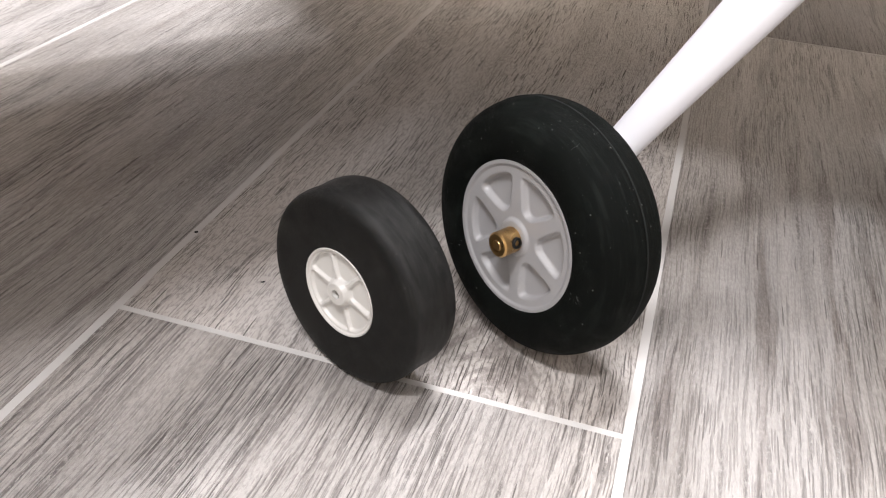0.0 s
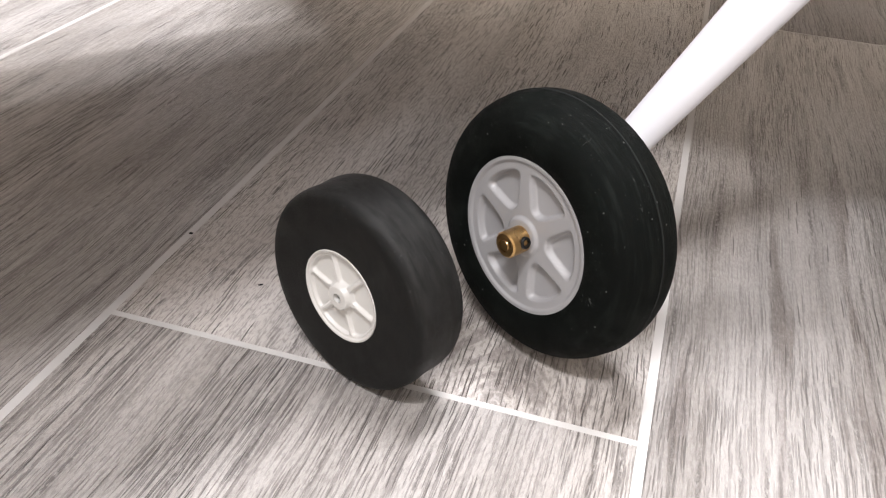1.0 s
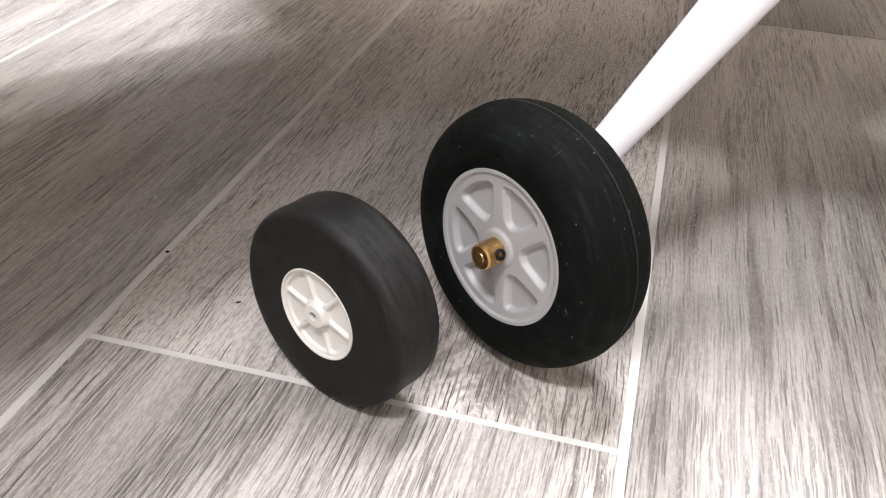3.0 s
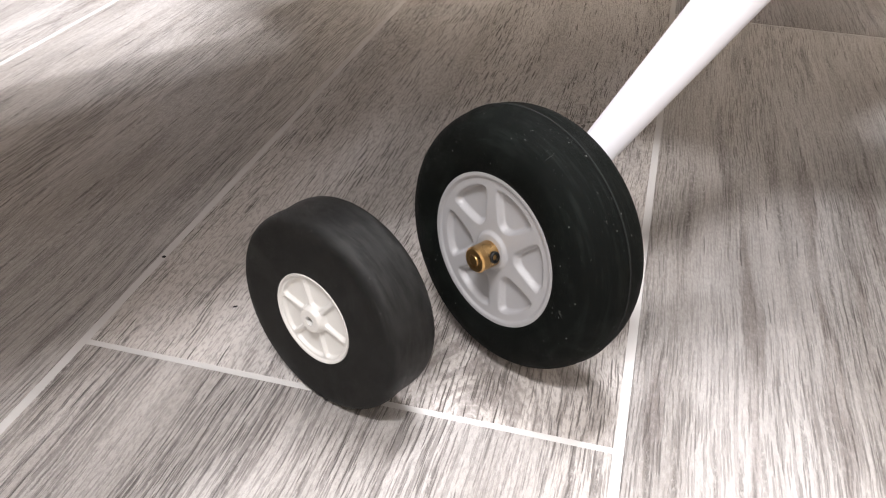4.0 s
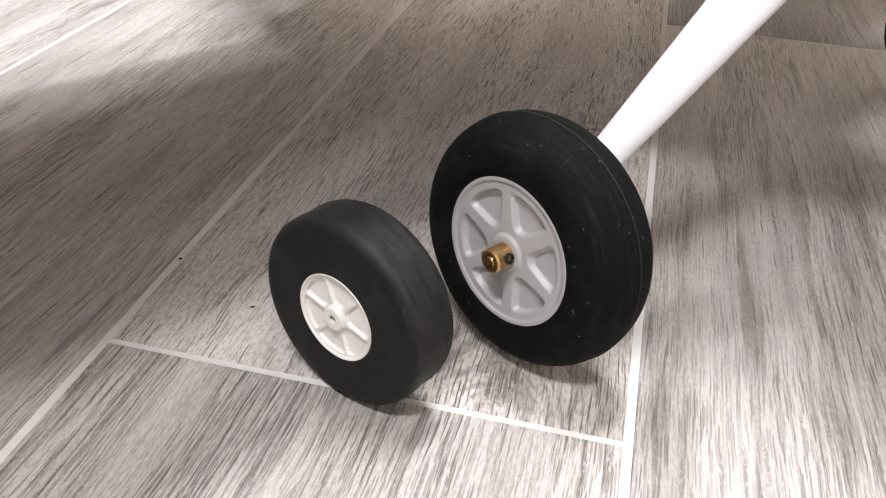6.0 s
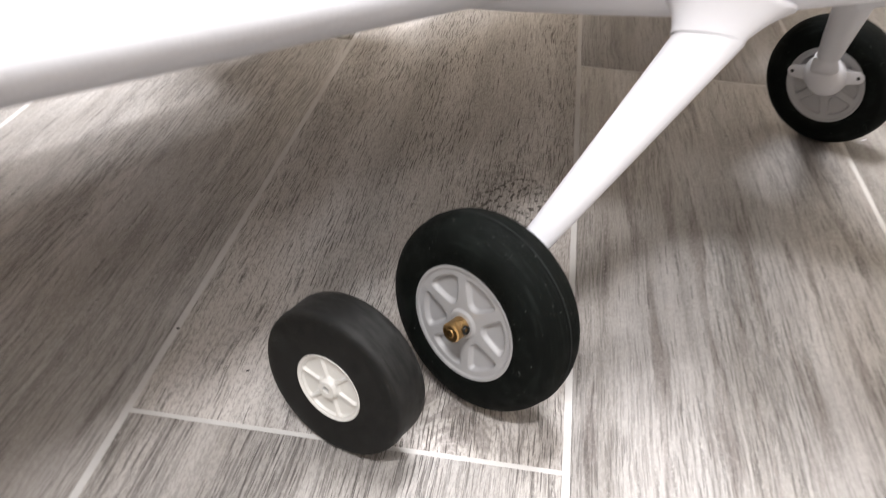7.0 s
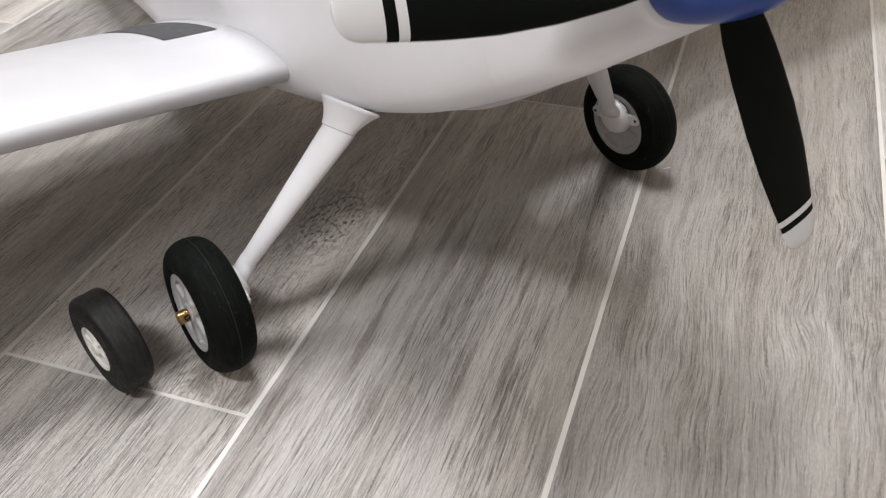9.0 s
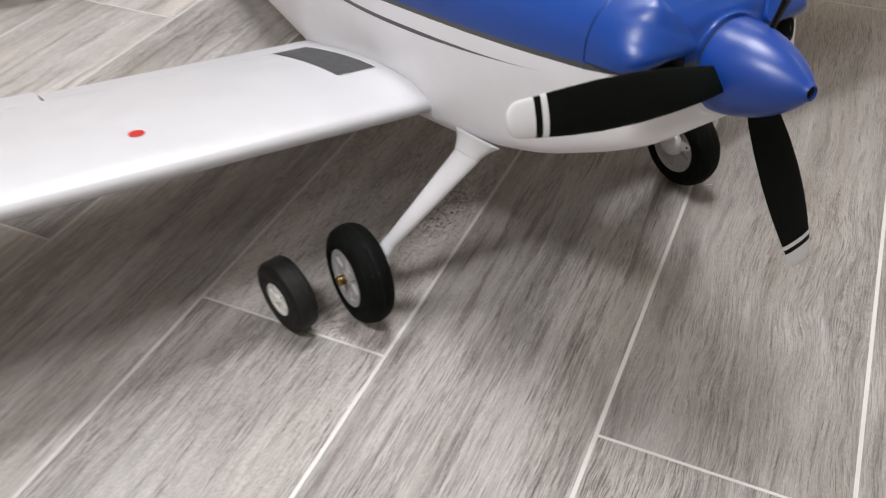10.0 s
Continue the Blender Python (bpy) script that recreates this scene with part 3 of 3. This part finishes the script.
def gear(side):
    s = side
    ax_a = 0.0098 if s < 0 else 0.0138
    # flared collar under the body
    rings = []
    for t, chord, thick in [(0.0180, 0.0570, 0.0200), (0.0176, 0.0600, 0.0235), (0.0166, 0.0608, 0.0240), (0.0150, 0.0562, 0.0225), (0.0125, 0.0498, 0.0205), (0.009, 0.0432, 0.0180), (0.006, 0.0393, 0.0163), (0.003, 0.0356, 0.0150), (0.0005, 0.0338, 0.0142)]:
        rings.append(leg_ring((0.0626 + 0.22 * t, s * (0.1045 - 0.60 * t), 0.1530 + 0.80 * t), chord, thick, (0, s * 0.8, 0.6)))
    part("leg_fairing", rings_mesh(rings), WHITE_PLASTIC, plane, "flared white fairing", angle=60)
    rings = []
    for i in range(9):
        f = i / 8
        c = (0.0636 - (0.0586 - ax_a) * f, s * (0.104 + 0.064 * f), 0.153 - 0.084 * f)
        rings.append(leg_ring(c, 0.0334 - 0.0169 * f, 0.0140 - 0.004 * f, (0, s * 0.8, 0.6)))
    part("gear_leg", rings_mesh(rings), WHITE_PLASTIC, plane, "tapered white undercarriage leg", angle=60)
    # ankle between leg and wheel
    rings = [leg_ring(p, c, t, ac) for p, c, t, ac in [
        ((ax_a + 0.0047, s * 0.166, 0.0715), 0.0162, 0.0098, (0, s * 0.8, 0.6)),
        ((ax_a + 0.0034, s * 0.169, 0.0670), 0.0174, 0.0112, (0, s * 0.85, 0.5)),
        ((ax_a + 0.0015, s * 0.1735, 0.0610), 0.0200, 0.0130, (0, s * 1, 0.2)),
        ((ax_a + 0.0004, s * 0.1775, 0.0560), 0.0200, 0.0130, (0, s * 1, 0.0)),
    ]]
    part("ankle", rings_mesh(rings), WHITE_PLASTIC, plane, angle=60)
    dome = lathe([(0.0155 * math.cos(t), 0.0100 * math.sin(t)) for t in (math.pi / 2 * i / 10 for i in range(11))], 40)
    ob = part("axle_bracket", dome, WHITE_PLASTIC, plane, angle=60)
    ob.matrix_local = pose(ax_a, s * 0.1815, 0.0530, 0, 0, -90 * s)
    # eared plate against the wheel
    outline = []
    for i in range(48):
        th = 2 * math.pi * i / 48
        c, sn = math.cos(th), math.sin(th)
        r = 0.0155 if sn < 0 else 0.012
        x, z = r * c, r * sn
        if abs(sn) < 0.30:
            x, z = math.copysign(0.0275 - 0.0045 * (abs(sn) / 0.30) ** 2, c), 0.0050 * sn / 0.30
        outline.append((x, z))
    ring = lambda y, k: [(ax_a + x * k, s * y, 0.0535 + z * k) for x, z in outline]
    part("mounting_plate", rings_mesh([ring(0.1800, 0.93), ring(0.1806, 1.0), ring(0.1845, 1.0), ring(0.1850, 0.95)]), WHITE_PLASTIC, plane, "white plate with two screw ears", angle=40)
    # solid dark discs on the ears paint the shade of screw holes
    for e in (-0.0235, 0.0235):
        bm = lathe([(0.0, 0.0), (0.0013, 0.0), (0.0013, 0.0006), (0.0, 0.0006)], 16)
        ob = part("hole_shade", bm, DARK, plane)
        ob.matrix_local = pose(ax_a + e, s * 0.1796, 0.0535, 0, 0, 90)
    # wheel
    out, up = (0.2006, 0.0478) if s < 0 else (0.1966, 0.0456)
    w = new("wheel", main_tyre)
    w.parent = plane
    tagged(w, "black rubber tyre, scuffed")
    w.matrix_local = pose(ax_a, s * out, up, 0, -2 * s * s, 90 * s) @ pose(0, 0, 0, 28, 0, 0)
    hub_pair(w, main_face, 0.0140)
    ridge = lathe([(MAIN_R - 0.0004, -0.0005), (MAIN_R + 0.00025, -0.0002), (MAIN_R + 0.00025, 0.0002), (MAIN_R - 0.0004, 0.0005)], 96)
    part("mould_line", ridge, SEAM_GREY, w, "thin dusty mould line round the tread")
    # brass collar on the axle
    bm = lathe([(0.0, 0.0104), (0.0018, 0.0104), (0.0020, 0.0101), (0.0020, 0.0096), (0.0024, 0.0096), (0.0025, 0.0101), (0.0041, 0.0101), (0.0047, 0.0095), (0.0047, 0.0024), (0.0043, 0.0018), (0.0, 0.0018)], 48)
    c = part("wheel_collar", bm, BRASS, plane, "brass wheel collar", angle=30)
    c.matrix_local = pose(ax_a, s * out, up, 0, 0, 90 * s) @ pose(0.0126, 0, 0, 8, 0, 0)
    bm = lathe([(0.0, 0.0045), (0.0010, 0.0045), (0.0012, 0.0054), (0.0019, 0.0054), (0.0021, 0.0051), (0.0021, 0.0026), (0.0, 0.0030)], 20)
    sc = part("set_screw", bm, STEEL, c, "dark set screw")
    sc.matrix_local = pose(0.0050, 0, 0, 0, 0, 90)
    bm = lathe([(0.0, -0.024), (0.0020, -0.024), (0.0020, 0.003), (0.0, 0.003)], 20)
    ax = part("axle", bm, STEEL, plane)
    ax.matrix_local = pose(ax_a, s * out, up, 0, 0, 90 * s) @ pose(0.0140, 0, 0)


gear(-1)
gear(1)

# spinner and propeller
HUB = (0.2555, 0.0, 0.2490)
LENGTH, RADIUS = 0.0672, 0.0328
profile = [(RADIUS * (1 - (i / 48) ** 1.8) ** 0.73, LENGTH * i / 48) for i in range(48)]
profile = [(0.0, -0.0012), (RADIUS - 0.0008, -0.0012), (RADIUS, -0.0004)] + [p for p in profile if p[0] > 0.0058] + [(0.0052, LENGTH * 0.972), (0.0044, LENGTH * 0.972), (0.0042, 0.052), (0.0, 0.052)]
sp = part("spinner", lathe(profile, 72), BLUE, plane, "glossy blue spinner", angle=40)
sp.matrix_local = pose(0.2547, 0.0, 0.2496, 0, 2.0, -0.8)
# near-black lining paints the shade inside the spinner's bore
bm = lathe([(0.0, 0.0525), (0.0041, 0.0525), (0.0041, 0.0640), (0.0039, 0.0640), (0.0039, 0.0530), (0.0, 0.0530)], 24)
hole = part("bore_shade", bm, DARK, sp)
# dark drum paints the shade in the gap behind the spinner
bm = lathe([(0.0, -0.0010), (RADIUS - 0.0014, -0.0010), (RADIUS - 0.0014, -0.0060), (0.0, -0.0060)], 72)
part("gap_shade", bm, DARK, sp)

CHORDS = [(0.028, 0.018), (0.045, 0.023), (0.07, 0.028), (0.10, 0.0315), (0.13, 0.0315), (0.155, 0.0286), (0.176, 0.0248), (0.186, 0.0228)]


def blade_mesh():
    rings = []
    stations = [(r, *between(CHORDS, r)) for r in [0.028 + 0.158 * i / 28 for i in range(29)]]
    stations += [(0.186 + 0.0115 * math.sin(k), 0.0228 * max(0.12, math.cos(k) ** 0.7)) for k in (math.pi / 2 * i / 14 for i in range(1, 15))]
    for r, c in stations:
        pitch = math.atan2(0.17, 2 * math.pi * max(r, 0.045))
        ring = []
        for i in range(28):
            th = 2 * math.pi * i / 28
            x = c / 2 * math.cos(th) - 0.004 * (r / 0.19) ** 3
            h = 0.5 * c * 0.12 * math.sin(th) * (1 + 0.35 * math.cos(th)) + 0.0006 * math.sin(th)
            ring.append((r, x * math.cos(pitch) - h * math.sin(pitch), x * math.sin(pitch) + h * math.cos(pitch)))
        rings.append(ring)
    return finish("propeller_blade", rings_mesh(rings), BLADE, angle=70)


blade = blade_mesh()
for k in range(3):
    ob = new("propeller_blade", blade)
    ob.parent = plane
    tagged(ob, "black propeller blade with a white banded tip")
    th = radians(173.5 + 120 * k)
    along = Vector((0, math.cos(th), math.sin(th)))
    fwd = Vector((1, 0, 0))
    side = fwd.cross(along)
    ob.matrix_local = Matrix.Translation((HUB[0] + 0.0145, 0, HUB[2])) @ Matrix((along, side, fwd)).transposed().to_4x4()

# tail
def tail_piece(rows, across):
    rings = []
    for p, chord, thick in rows:
        ring = []
        for i in range(24):
            th = 2 * math.pi * i / 24
            ring.append(Vector(p) + Vector((-chord / 2 + chord / 2 * math.cos(th), 0, 0)) + Vector(across) * thick / 2 * math.sin(th))
        rings.append(ring)
    return rings_mesh(rings)


part("tailplane", tail_piece([((-0.85, -0.36, 0.262), 0.13, 0.008), ((-0.815, -0.33, 0.262), 0.17, 0.012), ((-0.80, 0.0, 0.262), 0.21, 0.016), ((-0.815, 0.33, 0.262), 0.17, 0.012), ((-0.85, 0.36, 0.262), 0.13, 0.008)], (0, 0, 1)), WHITE_FOAM, plane, "white tailplane", angle=60)
part("fin", tail_piece([((-0.80, 0, 0.25), 0.26, 0.016), ((-0.86, 0, 0.36), 0.20, 0.013), ((-0.92, 0, 0.47), 0.13, 0.008)], (0, 1, 0)), BLUE, plane, "blue tail fin", angle=60)
bm = lathe([(0.0, -0.006), (0.012, -0.006), (0.0155, -0.003), (0.0155, 0.003), (0.012, 0.006), (0.0, 0.006)], 32)
tw = part("tail_wheel", bm, TYRE_BLACK, plane, "small black tail wheel")
tw.matrix_local = pose(-0.985, 0, 0.2073, 0, 0, 90)
bm = rings_mesh([leg_ring(p, 0.008, 0.006, (0, 1, 0)) for p in [(-0.95, 0, 0.225), (-0.975, 0.0, 0.218), (-0.985, 0.0, 0.2085)]])
part("tail_strut", bm, STEEL, plane)

# ---- small bits on the floor ----
def crumb(name, x, y, size, material, label, category):
    bm = bmesh.new()
    bmesh.ops.create_icosphere(bm, subdivisions=2, radius=1.0)
    for v in bm.verts:
        k = 1 + 0.35 * noise.noise(v.co * 2.3 + Vector((x * 50, y * 50, 0)))
        v.co = Vector((v.co.x * size[0] * k, v.co.y * size[1] * k, size[2] + v.co.z * size[2] * 0.98))
    ob = new(name, finish(name, bm, material))
    ob.matrix_world = pose(x, y, 0.0, 0, 0, 37)
    tagged(ob, label, category)


crumb("plastic_shaving", 0.218, 0.374, (0.0042, 0.0006, 0.0005), WHITE_PLASTIC, "tiny white plastic shaving on the floor", "debris")
crumb("grit", -0.199, 0.058, (0.0009, 0.0007, 0.0004), DARK, "tiny dark grain of grit on the grout", "debris")

crumb("grit", -0.155, 0.035, (0.0011, 0.0004, 0.0003), DARK, "tiny dark splinter on a grey floor plank", "debris")

# ---- floor planks ----
def plank_mesh(length):
    bm = bmesh.new()
    box(bm, -PITCH_X / 2 + GAP / 2, PITCH_X / 2 - GAP / 2, -length / 2 + END_GAP / 2, length / 2 - END_GAP / 2, -0.011, 0.0)
    bmesh.ops.bevel(bm, geom=[e for e in bm.edges if all(v.co.z > -0.001 for v in e.verts)], offset=0.0004, segments=2, profile=0.5, affect="EDGES")
    return finish("plank", bm, WOOD, True, 60)


plank = plank_mesh(PITCH_Y)
knotty, edge_knot = plank.copy(), plank.copy()
knotty.materials[0], edge_knot.materials[0] = WOOD_KNOTTY, WOOD_EDGE_KNOT
SPECIAL = {(-1, 0): knotty, (1, 0): edge_knot}
SLIP = {1: -0.009, 2: -0.015, -3: 0.008, -4: 0.022}
# each plank's own colour, mixed with corrections for light and shade on it
TONES = {(-1, 0): 1.04, (-1, -1): 1.03, (0, 0): 0.77, (0, 1): 0.95, (-2, 0): 0.86, (-2, -1): 0.92, (-3, 0): 0.86, (-3, 1): 0.8, (-2, 1): 0.8, (1, 0): 0.67, (1, -1): 0.85, (2, 0): 0.74, (2, -1): 0.82, (3, 0): 0.9}
SWIRLS = {(-1, 0): 0.03, (-1, -1): 0.02, (0, 0): 0.02, (1, 0): 0.15, (-2, 0): 0.04, (-2, -1): 0.04, (2, 0): 0.12}
CRACKS = {(-1, 0): 1.0, (-1, -1): 0.85, (0, 0): 0.55, (1, 0): 0.4, (1, -1): 0.8, (-2, 0): 0.65}
STREAKS = {(-1, 0): 0.0, (-1, -1): 0.15, (0, 0): 0.8, (1, 0): 0.35, (-2, 0): 0.3, (-2, -1): 0.3}
dice = random.Random(7)
for i in range(-17, 17):
    for j in range(-5, 5):
        y0 = j * PITCH_Y + (0.0 if i % 2 else -0.458)
        y0 += SLIP.get(i, 0.0)
        low, high = max(y0, ROOM[2]), min(y0 + PITCH_Y, ROOM[3])
        if high - low < 0.02:
            continue
        whole = high - low > PITCH_Y - 0.001
        ob = new("plank", SPECIAL.get((i, j), plank) if whole else plank_mesh(high - low))
        ob.parent = floor
        flip = dice.random() < 0.5 and (i, j) not in SPECIAL
        ob.location = (i * PITCH_X + PITCH_X / 2, (low + high) / 2, 0)
        ob.rotation_euler = (0, 0, math.pi if flip else 0)
        tone = TONES.get((i, j), dice.uniform(0.85, 1.15))
        ob.color = (tone, CRACKS.get((i, j), dice.uniform(0.3, 1.0)), STREAKS.get((i, j), 0.5), SWIRLS.get((i, j), dice.choice((0.0, 0.03, 0.06, 0.12))))
